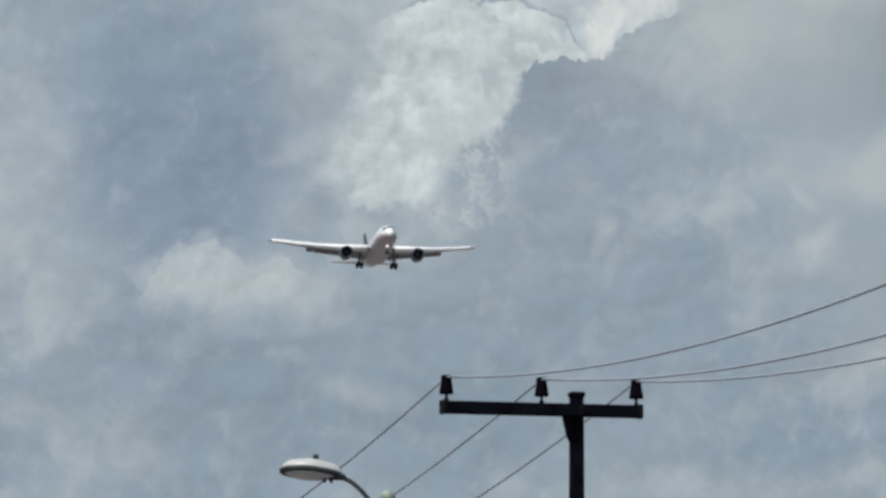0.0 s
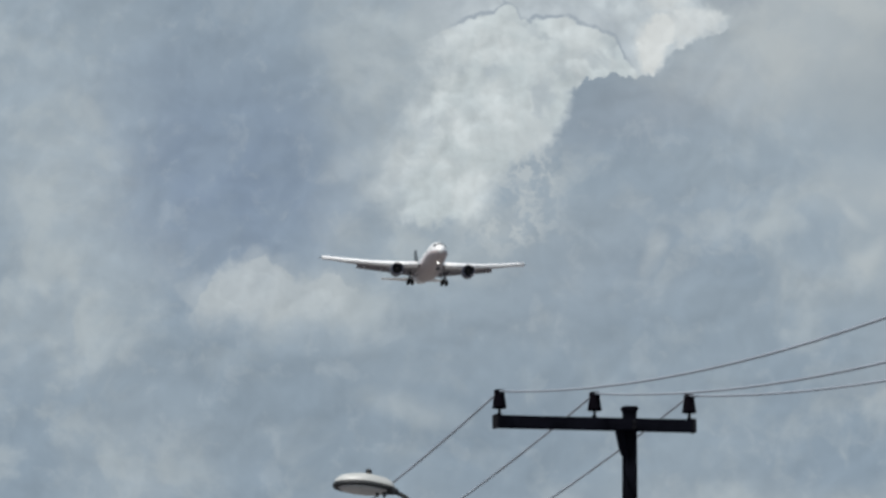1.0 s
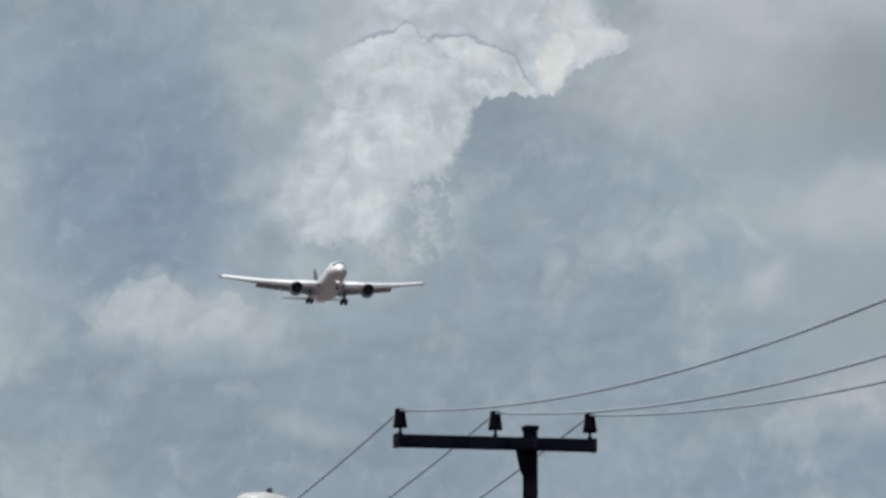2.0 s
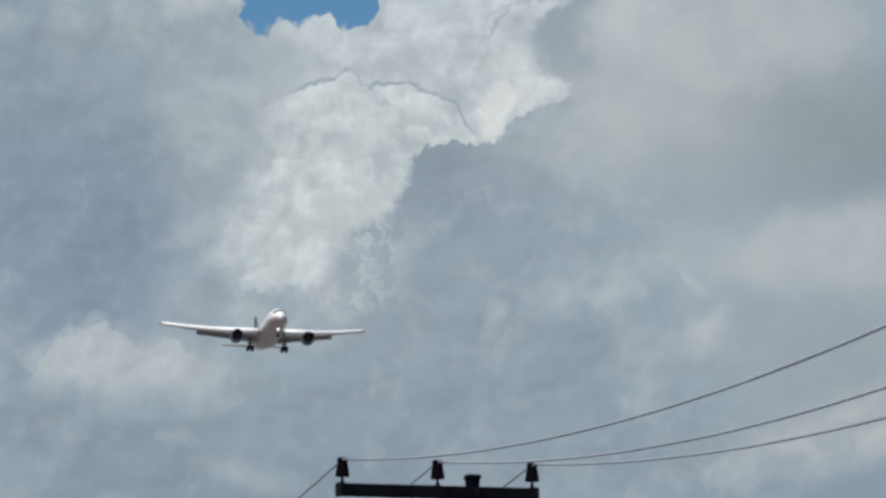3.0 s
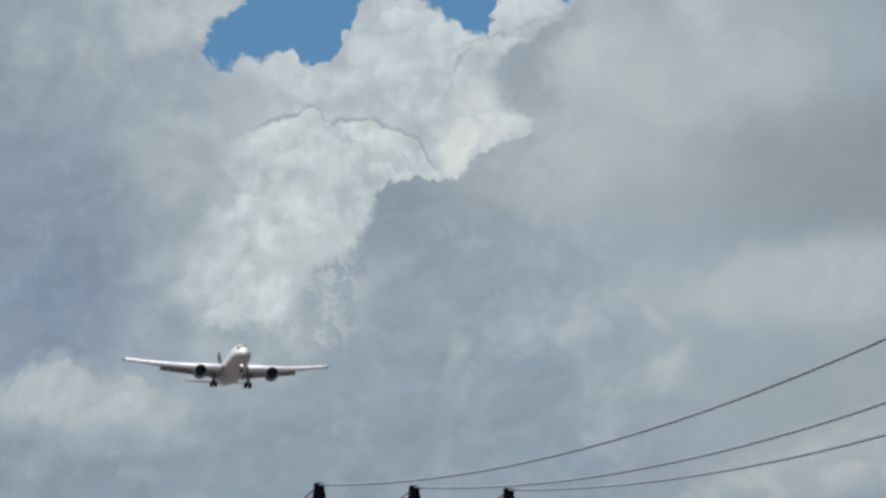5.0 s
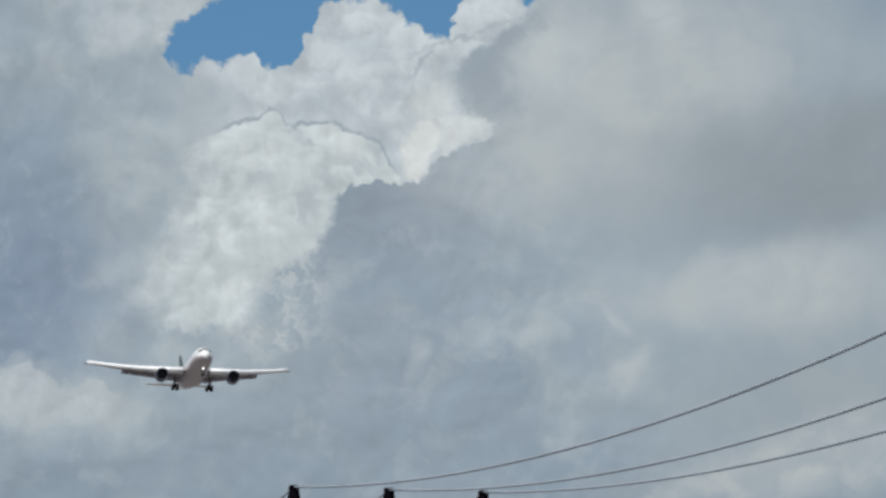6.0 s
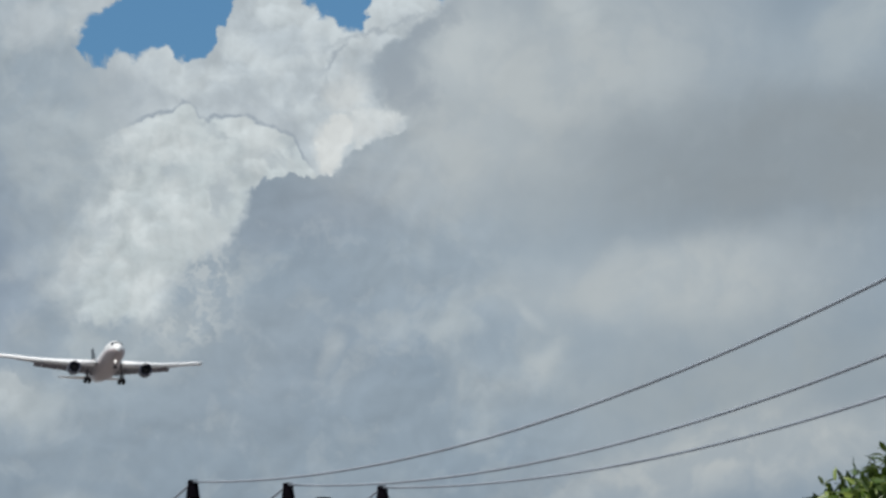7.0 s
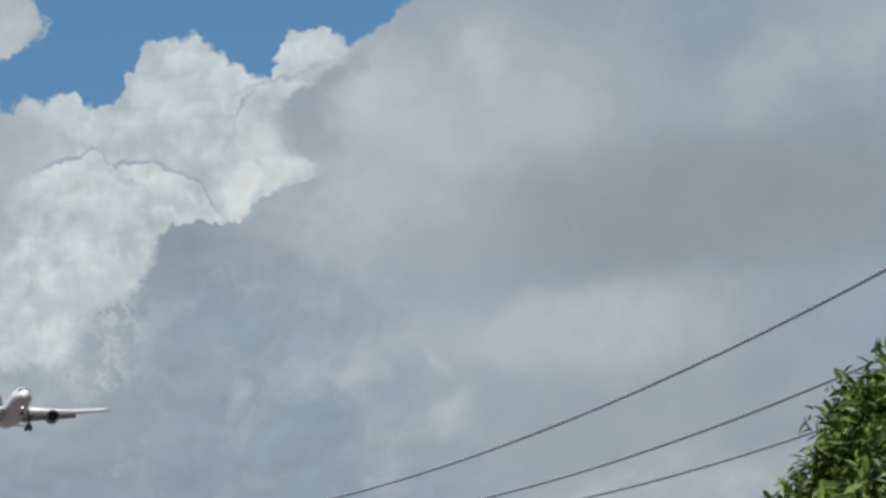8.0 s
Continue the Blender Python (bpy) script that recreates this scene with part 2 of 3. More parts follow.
# a small bright heap with a crisp top, low in the grey
heap_top = outline(cu, [
    (-5.9, -5.6), (-5.65, -5.25), (-5.45, -5.0), (-5.2, -4.68), (-5.0, -4.52), (-4.75, -4.56), (-4.4, -4.35), (-4.2, -4.6), (-3.85, -4.78),
    (-3.6, -4.82), (-3.2, -4.65), (-2.95, -4.95), (-2.5, -5.2), (-2.2, -5.6)])
low_heap = both(inverse(past(cv, heap_top, ramp(WT, mottle, 0.42, 0.62, 0.05, 0.20))), ramp(WT, tv, -5.95, -5.2), ramp(WT, tu, -2.3, -3.3, 0.0, 1.0), ramp(WT, tu, -6.0, -5.4))
sky_col = blend(WT, calc(WT, "MULTIPLY", low_heap, 0.60), sky_col, relief(srgb(185, 193, 196)[:3], puffs))

# the far cumulus tower under that crest; its flank falls to the notch, then the column's ragged side runs down
flank = outline(cv, [
    (-3.95, -0.80), (-3.4, -0.55), (-3.1, -0.38), (-2.8, -0.10), (-2.55, 0.36), (-2.32, 0.60), (-2.1, 0.74), (-1.85, 0.90), (-1.48, 0.97), (-1.30, 1.30),
    (-1.20, 2.46), (-1.12, 2.58), (-1.0, 2.66), (-0.83, 2.78), (-0.73, 3.05), (-0.58, 3.45), (-0.43, 3.72), (-0.18, 3.76), (-0.02, 3.45), (0.27, 3.25),
    (0.67, 3.12), (1.02, 3.25), (1.32, 3.78), (1.52, 4.15), (1.9, 4.48), (2.6, 4.7)])
haze = outline(tv, [
    (-4.1, -1.5), (-3.85, -2.05), (-3.5, -2.25), (-3.0, -2.2), (-2.4, -2.0), (-1.8, -1.85), (-1.0, -1.55), (-0.5, -1.3), (-0.2, -1.15), (0.2, -1.3),
    (0.9, -1.75), (2.2, -1.5)])
rough_side = calc(WT, "ADD", ramp(WT, _v, -1.6, -2.6, 0.05, 0.26), calc(WT, "ADD", ramp(WT, _v, -0.5, 0.3, 0.0, 0.14), ramp(WT, mottle, 0.42, 0.62, 0.0, 0.12)))
inside = both(inverse(past(cu, flank, rough_side)),
              ramp(WT, calc(WT, "SUBTRACT", tu, haze), -0.40, 0.70), ramp(WT, tv, -4.0, -3.72))
tower = both(inside, inverse(above))
tower_col = relief(blend(WT, ramp(WT, grain_a, 0.38, 0.62), srgb(182, 192, 198), srgb(195, 204, 208)), puffs)
sky_col = blend(WT, calc(WT, "MULTIPLY", tower, 0.95), sky_col, tower_col)
# the left shoulder stays thin
sky_col = blend(WT, calc(WT, "MULTIPLY", both(lobe(-1.15, 0.25, 0.85, 0.60, -10, 0.6, TORN), inverse(gap)), 0.45), sky_col, srgb(166, 176, 184))
# grey folds beside and in the tower
fold = both(past(cu, flank, 0.22), inverse(above), union([
    lobe(3.55, 0.62, 0.42, 0.62, -20, 0.7, TORN), lobe(4.10, 1.35, 0.60, 0.20, 35, 0.7, TORN), lobe(3.9, 0.2, 0.4, 0.3, 0, 0.8, TORN)]))
sky_col = blend(WT, calc(WT, "MULTIPLY", fold, 0.7), sky_col, srgb(147, 158, 168))
rift = union([
    calc(WT, "MULTIPLY", lobe(3.45, 1.42, 0.95, 0.045, 19, 0.9, CRISP), 0.9), calc(WT, "MULTIPLY", lobe(2.52, 0.88, 0.36, 0.05, 48, 0.9, CRISP), 0.9),
    calc(WT, "MULTIPLY", lobe(2.30, 0.38, 0.30, 0.06, 70, 0.9, CRISP), 0.6), calc(WT, "MULTIPLY", lobe(2.75, 0.50, 0.35, 0.30, 60, 0.9, TORN), 0.25),
])
sky_col = blend(WT, both(rift, inverse(above), ramp(WT, mottle, 0.38, 0.55, 0.45, 0.75)), sky_col, srgb(150, 161, 171))

bu, bv = split(vcalc(WT, "ADD", warped(warped(SKY, 1.7, 0.14, 2.0, 0.5), 5.0, 0.12, 4.0, 0.55), vcalc(WT, "SCALE", _scallop, scale=0.35)))
# the near cumulus head: a crisp upper edge with the tower's shade behind it, and the bright column under it
brow = outline(bu, [
    (-1.6, -0.60), (-1.4, -0.51), (-1.2, -0.41), (-0.9, -0.28), (-0.6, -0.12), (-0.37, -0.14), (-0.17, 0.04), (-0.02, 0.0), (0.10, -0.24),
    (0.23, -0.28), (0.38, -0.18), (0.67, -0.17), (1.07, -0.25), (1.46, -0.38), (1.76, -0.53), (1.96, -0.83), (2.10, -1.13), (2.2, -1.3)])
over = calc(WT, "SUBTRACT", bv, brow)
head = both(inside, ramp(WT, over, 0.02, -0.03), ramp(WT, _u, 2.45, 2.15))
hollow = both(ramp(WT, over, 0.75, 0.0), ramp(WT, over, -0.02, 0.03), ramp(WT, _u, -0.1, 0.9), ramp(WT, _u, 2.6, 1.7), inside)
sky_col = blend(WT, calc(WT, "MULTIPLY", hollow, 0.40), sky_col, srgb(166, 176, 185))
head_col = relief(blend(WT, ramp(WT, grain_a, 0.38, 0.64), srgb(186, 196, 199), srgb(200, 208, 210)), puffs)
body = calc(WT, "MULTIPLY", head, ramp(WT, mottle, 0.30, 0.50, 0.80, 1.0))
sky_col = blend(WT, body, sky_col, head_col)
line = both(ramp(WT, calc(WT, "ABSOLUTE", calc(WT, "ADD", over, -0.025)), 0.058, 0.0), ramp(WT, _u, -1.35, -0.7), ramp(WT, _u, 2.2, 1.9), ramp(WT, mottle, 0.38, 0.58, 0.25, 0.80))
sky_col = blend(WT, line, sky_col, srgb(142, 154, 166))
# creases in the head and column
crease = union([
    lobe(0.78, -1.10, 0.12, 0.22, -25, 0.8, TORN), lobe(0.48, -1.62, 0.14, 0.34, 10, 0.8, TORN), lobe(-1.05, -1.05, 0.26, 0.09, 20, 0.9, TORN), lobe(-0.42, -1.15, 0.20, 0.16, 5, 0.9, TORN),
    lobe(1.35, -0.95, 0.30, 0.10, -25, 0.9, TORN), lobe(1.75, -0.75, 0.20, 0.12, -50, 0.9, TORN), lobe(-1.50, -2.1, 0.30, 0.12, 20, 0.9, TORN), lobe(0.35, -0.42, 0.35, 0.07, -15, 0.9, TORN),
])
sky_col = blend(WT, both(crease, inside, ramp(WT, mottle, 0.40, 0.58, 0.25, 0.60)), sky_col, srgb(158, 169, 177))
# torn scraps beside the foot of the column
scrap = both(union([lobe(0.28, -3.00, 0.48, 0.85, -14, 0.6, TORN), lobe(-0.1, -3.9, 0.75, 0.35, 10, 0.8, TORN)]), ramp(WT, cloud_noise(WT, TORN, 3.4, 4.0, 0.6).outputs["Fac"], 0.43, 0.60, 0.15, 0.75))
sky_col = blend(WT, scrap, sky_col, srgb(184, 192, 195))
# bright folds that lead up from the notch
notch = both(inside, union([
    lobe(2.40, -0.78, 0.24, 0.44, 8, 0.3, CRISP), lobe(2.50, -0.50, 0.36, 0.24, 12, 0.4, TORN), calc(WT, "MULTIPLY", lobe(2.95, -0.40, 0.45, 0.24, 15, 0.5, TORN), 0.7),
    calc(WT, "MULTIPLY", lobe(3.45, -0.22, 0.34, 0.20, 20, 0.6, TORN), 0.6), calc(WT, "MULTIPLY", lobe(2.75, 0.10, 0.40, 0.40, 40, 0.6, TORN), 0.6)]))
notch_col = relief(srgb(211, 215, 214)[:3], calc(WT, "MULTIPLY", heap, 0.7))
sky_col = blend(WT, calc(WT, "MULTIPLY", notch, 0.85), sky_col, notch_col)

bg = node(WT, "ShaderNodeBackground")
feed(WT, bg.inputs["Color"], sky_col)
bg.inputs["Strength"].default_value = 1.0
WT.links.new(bg.outputs[0], node(WT, "ShaderNodeOutputWorld").inputs[0])


# ---------------------------------------------------------------- materials
def surface(name, colour, rough=0.6, metal=0.0, vary=0.25, scale=8.0, bump=0.2, depth=0.01, coat=0.0, gloss=0.5):
    """A surface with stains and grain at two scales."""
    m = bpy.data.materials.new(name)
    m.use_nodes = True
    t = m.node_tree
    b = t.nodes["Principled BSDF"]
    co = node(t, "ShaderNodeTexCoord").outputs["Object"]
    n1 = node(t, "ShaderNodeTexNoise")
    n2 = node(t, "ShaderNodeTexNoise")
    for n, s, d in ((n1, scale, 5.0), (n2, scale * 9, 3.0)):
        feed(t, n.inputs["Vector"], co)
        n.inputs["Scale"].default_value, n.inputs["Detail"].default_value = s, d
    lo = tuple(c * (1 - vary) for c in colour[:3]) + (1,)
    hi = tuple(min(1.0, c * (1 + vary)) for c in colour[:3]) + (1,)
    c1 = blend(t, ramp(t, n1.outputs["Fac"], 0.3, 0.7), lo, hi)
    c2 = blend(t, ramp(t, n2.outputs["Fac"], 0.35, 0.65, 0.0, 0.35), c1, lo)
    feed(t, b.inputs["Base Color"], c2)
    feed(t, b.inputs["Roughness"], ramp(t, n1.outputs["Fac"], 0.2, 0.8, max(0.05, rough - 0.1), min(1.0, rough + 0.1)))
    b.inputs["Metallic"].default_value = metal
    b.inputs["Coat Weight"].default_value = coat
    b.inputs["Specular IOR Level"].default_value = gloss
    bn = node(t, "ShaderNodeBump")
    bn.inputs["Strength"].default_value, bn.inputs["Distance"].default_value = bump, depth
    feed(t, bn.inputs["Height"], n2.outputs["Fac"])
    t.links.new(bn.outputs[0], b.inputs["Normal"])
    return m


def glow(name, colour, strength):
    m = bpy.data.materials.new(name)
    m.use_nodes = True
    b = m.node_tree.nodes["Principled BSDF"]
    b.inputs["Emission Color"].default_value, b.inputs["Emission Strength"].default_value = colour, strength
    return m


M_WHITE = surface("white_aircraft_paint", (0.80, 0.80, 0.80), 0.3, 0, 0.03, 0.3, 0.02, 0.01, 0.3)
# Below a usual wing grey: shade of the wing's underside is in this colour.
M_WING = surface("shade_darkened_wing_skin", (0.17, 0.16, 0.185), 0.35, 0, 0.06, 0.4, 0.02, 0.01)
M_EDGE = surface("white_leading_edge", (0.82, 0.82, 0.83), 0.35, 0.0, 0.04, 0.5, 0.02, 0.01)
# Pinkish grey paint, darkened so that it also carries the underside's shade.
M_BELLY = surface("shaded_belly_paint", (0.41, 0.355, 0.365), 0.4, 0, 0.08, 0.3, 0.02, 0.01)
M_NACELLE = surface("dark_blue_nacelle", (0.045, 0.05, 0.075), 0.35, 0, 0.1, 0.5, 0.02, 0.01)
M_FAN = surface("dark_engine_fan", (0.012, 0.012, 0.014), 0.5, 0.4, 0.2, 2.0)
M_FIN = surface("dark_grey_fin", (0.055, 0.065, 0.075), 0.4, 0, 0.08, 0.4, 0.02)
M_TYRE = surface("aircraft_tyre", (0.018, 0.018, 0.02), 0.8, 0, 0.2, 3.0)
M_STRUT = surface("gear_strut", (0.20, 0.20, 0.22), 0.45, 0.4, 0.1, 3.0)
M_PANE = surface("dark_cockpit_pane", (0.02, 0.022, 0.028), 0.1, 0, 0.1, 2.0, 0.0)
# Near-black, barely specular: the pole's silhouette against the sky is in these colours.
M_POLE = surface("weathered_silhouette_pole", (0.006, 0.0065, 0.010), 0.85, 0, 0.35, 5.0, 0.5, 0.006, gloss=0.0)
M_ARM = surface("silhouette_crossarm", (0.0055, 0.006, 0.0095), 0.85, 0, 0.3, 6.0, 0.5, 0.005, gloss=0.0)
M_GLAZE = surface("silhouette_porcelain", (0.0045, 0.004, 0.006), 0.6, 0, 0.2, 12.0, 0.05, gloss=0.0)
M_BOLT = surface("silhouette_steel", (0.010, 0.010, 0.013), 0.8, 0.0, 0.2, 12.0, gloss=0.1)
M_CABLE = surface("weathered_cable", (0.30, 0.335, 0.39), 0.8, 0.0, 0.10, 0.4, 0.0, gloss=0.2)
M_LAMP = surface("pale_grey_lamp_housing", (0.44, 0.45, 0.44), 0.45, 0, 0.08, 6.0)
M_LAMP_RIM = surface("dark_lamp_rim", (0.018, 0.02, 0.023), 0.6, 0.1, 0.2, 8.0)
M_LENS = surface("clouded_lamp_lens", (0.42, 0.42, 0.43), 0.2, 0, 0.1, 8.0)
M_LAMP_ARM = surface("painted_lamp_arm", (0.035, 0.04, 0.042), 0.5, 0.3, 0.2, 6.0)
M_LAMP_CAP = surface("pale_green_cap", (0.26, 0.30, 0.27), 0.6, 0.1, 0.2, 8.0)
M_BARK = surface("grey_brown_bark", (0.12, 0.095, 0.07), 0.9, 0, 0.35, 5.0, 0.8, 0.02)
M_GROUND = surface("dusty_ground", (0.165, 0.155, 0.15), 0.95, 0, 0.4, 0.6, 0.6, 0.05)


def leaf_material():
    m = bpy.data.materials.new("glossy_green_leaf")
    m.use_nodes = True
    t = m.node_tree
    b = t.nodes["Principled BSDF"]
    geo = node(t, "ShaderNodeNewGeometry")
    rnd = geo.outputs["Random Per Island"]
    cr = node(t, "ShaderNodeValToRGB")
    feed(t, cr.inputs[0], rnd)
    e = cr.color_ramp.elements
    e[0].position, e[0].color = 0.0, (0.006, 0.018, 0.004, 1)
    e[1].position, e[1].color = 1.0, (0.24, 0.31, 0.06, 1)
    mid = e.new(0.55)
    mid.color = (0.045, 0.098, 0.010, 1)
    nz = node(t, "ShaderNodeTexNoise")
    feed(t, nz.inputs["Vector"], node(t, "ShaderNodeTexCoord").outputs["Object"])
    nz.inputs["Scale"].default_value = 1.6
    col = blend(t, ramp(t, nz.outputs["Fac"], 0.35, 0.7, 0.0, 0.5), cr.outputs[0], (0.10, 0.13, 0.028, 1))
    feed(t, b.inputs["Base Color"], col)
    b.inputs["Roughness"].default_value = 0.45
    b.inputs["Specular IOR Level"].default_value = 0.3
    b.inputs["Transmission Weight"].default_value = 0.0
    tr = node(t, "ShaderNodeBsdfTranslucent")
    feed(t, tr.inputs["Color"], col)
    mx = node(t, "ShaderNodeMixShader")
    mx.inputs[0].default_value = 0.10
    t.links.new(b.outputs[0], mx.inputs[1])
    t.links.new(tr.outputs[0], mx.inputs[2])
    t.links.new(mx.outputs[0], t.nodes["Material Output"].inputs[0])
    return m


M_LEAF = leaf_material()


# ---------------------------------------------------------------- mesh helpers
def part(name, bm, material, parent=None, label="", smooth=True):
    """Links a bmesh as one mesh object under a thing or a part."""
    me = bpy.data.meshes.new(name)
    bmesh.ops.recalc_face_normals(bm, faces=bm.faces)
    bm.to_mesh(me)
    bm.free()
    for p in me.polygons:
        p.use_smooth = smooth
    me.materials.append(material)
    ob = new(name, me)
    if parent is not None:
        ob.parent = parent
    return tagged(ob, label)


def thing(name, m, label, category, group=""):
    ob = new(name)
    ob.matrix_basis = m
    return tagged(ob, label, category, group)


def add_box(bm, centre, size, bevel=0.0, turn=None):
    res = bmesh.ops.create_cube(bm, size=1.0)
    m = Matrix.Translation(centre) @ (turn or Matrix()) @ Matrix.Diagonal((*size, 1))
    bmesh.ops.transform(bm, matrix=m, verts=res["verts"])
    if bevel:
        edges = {e for v in res["verts"] for e in v.link_edges}
        bmesh.ops.bevel(bm, geom=list(edges), offset=bevel, segments=2, affect="EDGES")
    return bm


def loft(bm, rings, cap=True):
    """Skins a row of rings, each a list of points of equal number."""
    rows = [[bm.verts.new(p) for p in r] for r in rings]
    n = len(rows[0])
    for a, b in zip(rows, rows[1:]):
        for i in range(n):
            bm.faces.new((a[i], a[(i + 1) % n], b[(i + 1) % n], b[i]))
    if cap:
        bm.faces.new(rows[0][::-1])
        bm.faces.new(rows[-1])
    return bm


def lathe(bm, profile, n=20, axis="z", at=(0, 0, 0), cap=True):
    """Turns a profile of (along, radius) round an axis."""
    rings = []
    for h, r in profile:
        ring = []
        for i in range(n):
            a = 2 * math.pi * i / n
            c, s = r * math.cos(a), r * math.sin(a)
            p = (c, s, h) if axis == "z" else ((h, c, s) if axis == "x" else (s, h, c))
            ring.append(Vector(p) + Vector(at))
        rings.append(ring)
    return loft(bm, rings, cap)


def tube(bm, points, radii, n=10):
    """A round tube through points."""
    pts = [Vector(p) for p in points]
    rings, up = [], Vector((0.31, 0.17, 0.94)).normalized()
    for i, p in enumerate(pts):
        d = (pts[min(i + 1, len(pts) - 1)] - pts[max(i - 1, 0)]).normalized()
        a = d.cross(up).normalized()
        b = d.cross(a)
        r = radii[i] if isinstance(radii, (list, tuple)) else radii
        rings.append([p + a * r * math.cos(2 * math.pi * k / n) + b * r * math.sin(2 * math.pi * k / n) for k in range(n)])
    return loft(bm, rings)


# ---------------------------------------------------------------- ground
bm = bmesh.new()
bmesh.ops.create_grid(bm, x_segments=12, y_segments=12, size=4500)
tagged(part("ground", bm, M_GROUND, smooth=False), "flat dusty grey ground reaching the horizon", "ground", kind="structure")

# ---------------------------------------------------------------- power line
POLE_Y, TOP_Z = 77.0, 9.598
NEAR_TURN, FAR_TURN = 14.0, 11.2
ARM = Vector((math.cos(radians(NEAR_TURN)), math.sin(radians(NEAR_TURN)), 0))
INS_AT = (0.0, 1.125, 2.25)
POLE_AT = 1.578


def insulator(parent, x, z):
    """Pin insulator: a bell of porcelain on a steel pin; z is the arm's upper face."""
    bm = bmesh.new()
    lathe(bm, [(0.075, 0.030), (0.072, 0.078), (0.085, 0.084), (0.105, 0.080), (0.125, 0.074), (0.150, 0.074),
               (0.175, 0.068), (0.205, 0.064), (0.225, 0.058), (0.240, 0.062), (0.275, 0.062), (0.288, 0.050)], 20, at=(x, 0, z))
    ob = part("insulator", bm, M_GLAZE, parent, "glazed porcelain pin insulator, coloured as a dark silhouette")
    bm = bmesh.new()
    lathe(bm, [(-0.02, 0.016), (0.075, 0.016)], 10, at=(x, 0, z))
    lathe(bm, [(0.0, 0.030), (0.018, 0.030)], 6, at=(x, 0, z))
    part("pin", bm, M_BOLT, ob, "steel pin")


def utility_pole(m, label):
    """The pole's foot is the origin; the crossarm runs along x from the first insulator's side."""
    ob = thing("utility_pole", m, label, "utility pole", "poles of the power line")
    bm = bmesh.new()
    px = POLE_AT
    w = lambda z: 0.115 - 0.0045 * z
    rings = []
    for z in (-0.6, 0.0, 2.0, 4.0, 6.0, 8.0, 8.9, 9.2, 9.555):
        r = w(max(z, 0))
        rings.append([(px + r * sx * cx, r * sy * cy, z) for sx, sy, cx, cy in
                      ((-1, -1, 1, .72), (-1, -1, .72, 1), (1, -1, .72, 1), (1, -1, 1, .72), (1, 1, 1, .72), (1, 1, .72, 1), (-1, 1, .72, 1), (-1, 1, 1, .72))])
    loft(bm, rings)
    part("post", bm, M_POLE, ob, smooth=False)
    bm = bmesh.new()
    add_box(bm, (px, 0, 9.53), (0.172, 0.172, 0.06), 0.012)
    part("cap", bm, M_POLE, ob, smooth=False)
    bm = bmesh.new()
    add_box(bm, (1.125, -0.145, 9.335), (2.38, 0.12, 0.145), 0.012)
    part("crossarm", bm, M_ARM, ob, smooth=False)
    bm = bmesh.new()
    loft(bm, [[(px - 0.15, y, 9.29), (px - 0.09, y, 9.29), (px - 0.06, y, 8.98), (px - 0.10, y, 9.06)] for y in (-0.12, 0.10)])
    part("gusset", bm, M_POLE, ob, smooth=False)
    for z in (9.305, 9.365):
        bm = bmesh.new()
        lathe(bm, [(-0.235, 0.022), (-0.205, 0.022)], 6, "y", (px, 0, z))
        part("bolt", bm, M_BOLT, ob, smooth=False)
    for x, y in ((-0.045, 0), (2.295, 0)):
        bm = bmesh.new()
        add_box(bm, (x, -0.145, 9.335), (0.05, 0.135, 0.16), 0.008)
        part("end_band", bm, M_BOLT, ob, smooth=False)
    for x in INS_AT:
        insulator(ob, x, 9.415)
    for child in ob.children:
        if child.name.startswith("insulator"):
            child.location.y = -0.145
    return ob


def arm_pose(x, y, turn):
    return pose(x, y, 0, 0, 0, turn)


first = utility_pole(arm_pose(0, POLE_Y, NEAR_TURN), "weathered T-shaped utility pole with three pin insulators, coloured as a dark silhouette")
FACE = Vector((math.sin(radians(NEAR_TURN)), -math.cos(radians(NEAR_TURN)), 0))
NEAR_SPAN, FAR_SPAN = 58.0, 45.0
SPAN_TURN = 9.74      # the near span leaves the crossarm a little askew
NEAR_WAY = Vector((math.sin(radians(SPAN_TURN)), -math.cos(radians(SPAN_TURN)), 0))
copy_thing(first, arm_pose(NEAR_WAY.x * NEAR_SPAN, POLE_Y + NEAR_WAY.y * NEAR_SPAN, NEAR_TURN))
BACK = Vector((-math.sin(radians(FAR_TURN)), math.cos(radians(FAR_TURN)), 0))
copy_thing(first, arm_pose(BACK.x * FAR_SPAN, POLE_Y + BACK.y * FAR_SPAN, FAR_TURN))


def span_wire(x, way, length, slope, label):
    """A wire of one span, hung from an insulator's neck with the given slope at its start."""
    start = Vector((0, POLE_Y, 9.415 + 0.27)) + ARM * x + FACE * 0.145
    pts = []
    for i in range(49):
        s = length * i / 48
        pts.append(start + way * s + Vector((0, 0, -slope * s + slope / length * s * s)))
    bm = tube(bmesh.new(), pts, 0.014, 8)
    return tagged(part("power_cable", bm, M_CABLE), label, "power cable", "wires of the power line")


for x, sag in zip(INS_AT, (0.1079, 0.1121, 0.1059)):
    span_wire(x, NEAR_WAY, NEAR_SPAN, sag, "thin grey overhead power cable sagging between poles")
    span_wire(x, BACK, FAR_SPAN, 0.075, "thin grey overhead power cable leading away to a farther pole")


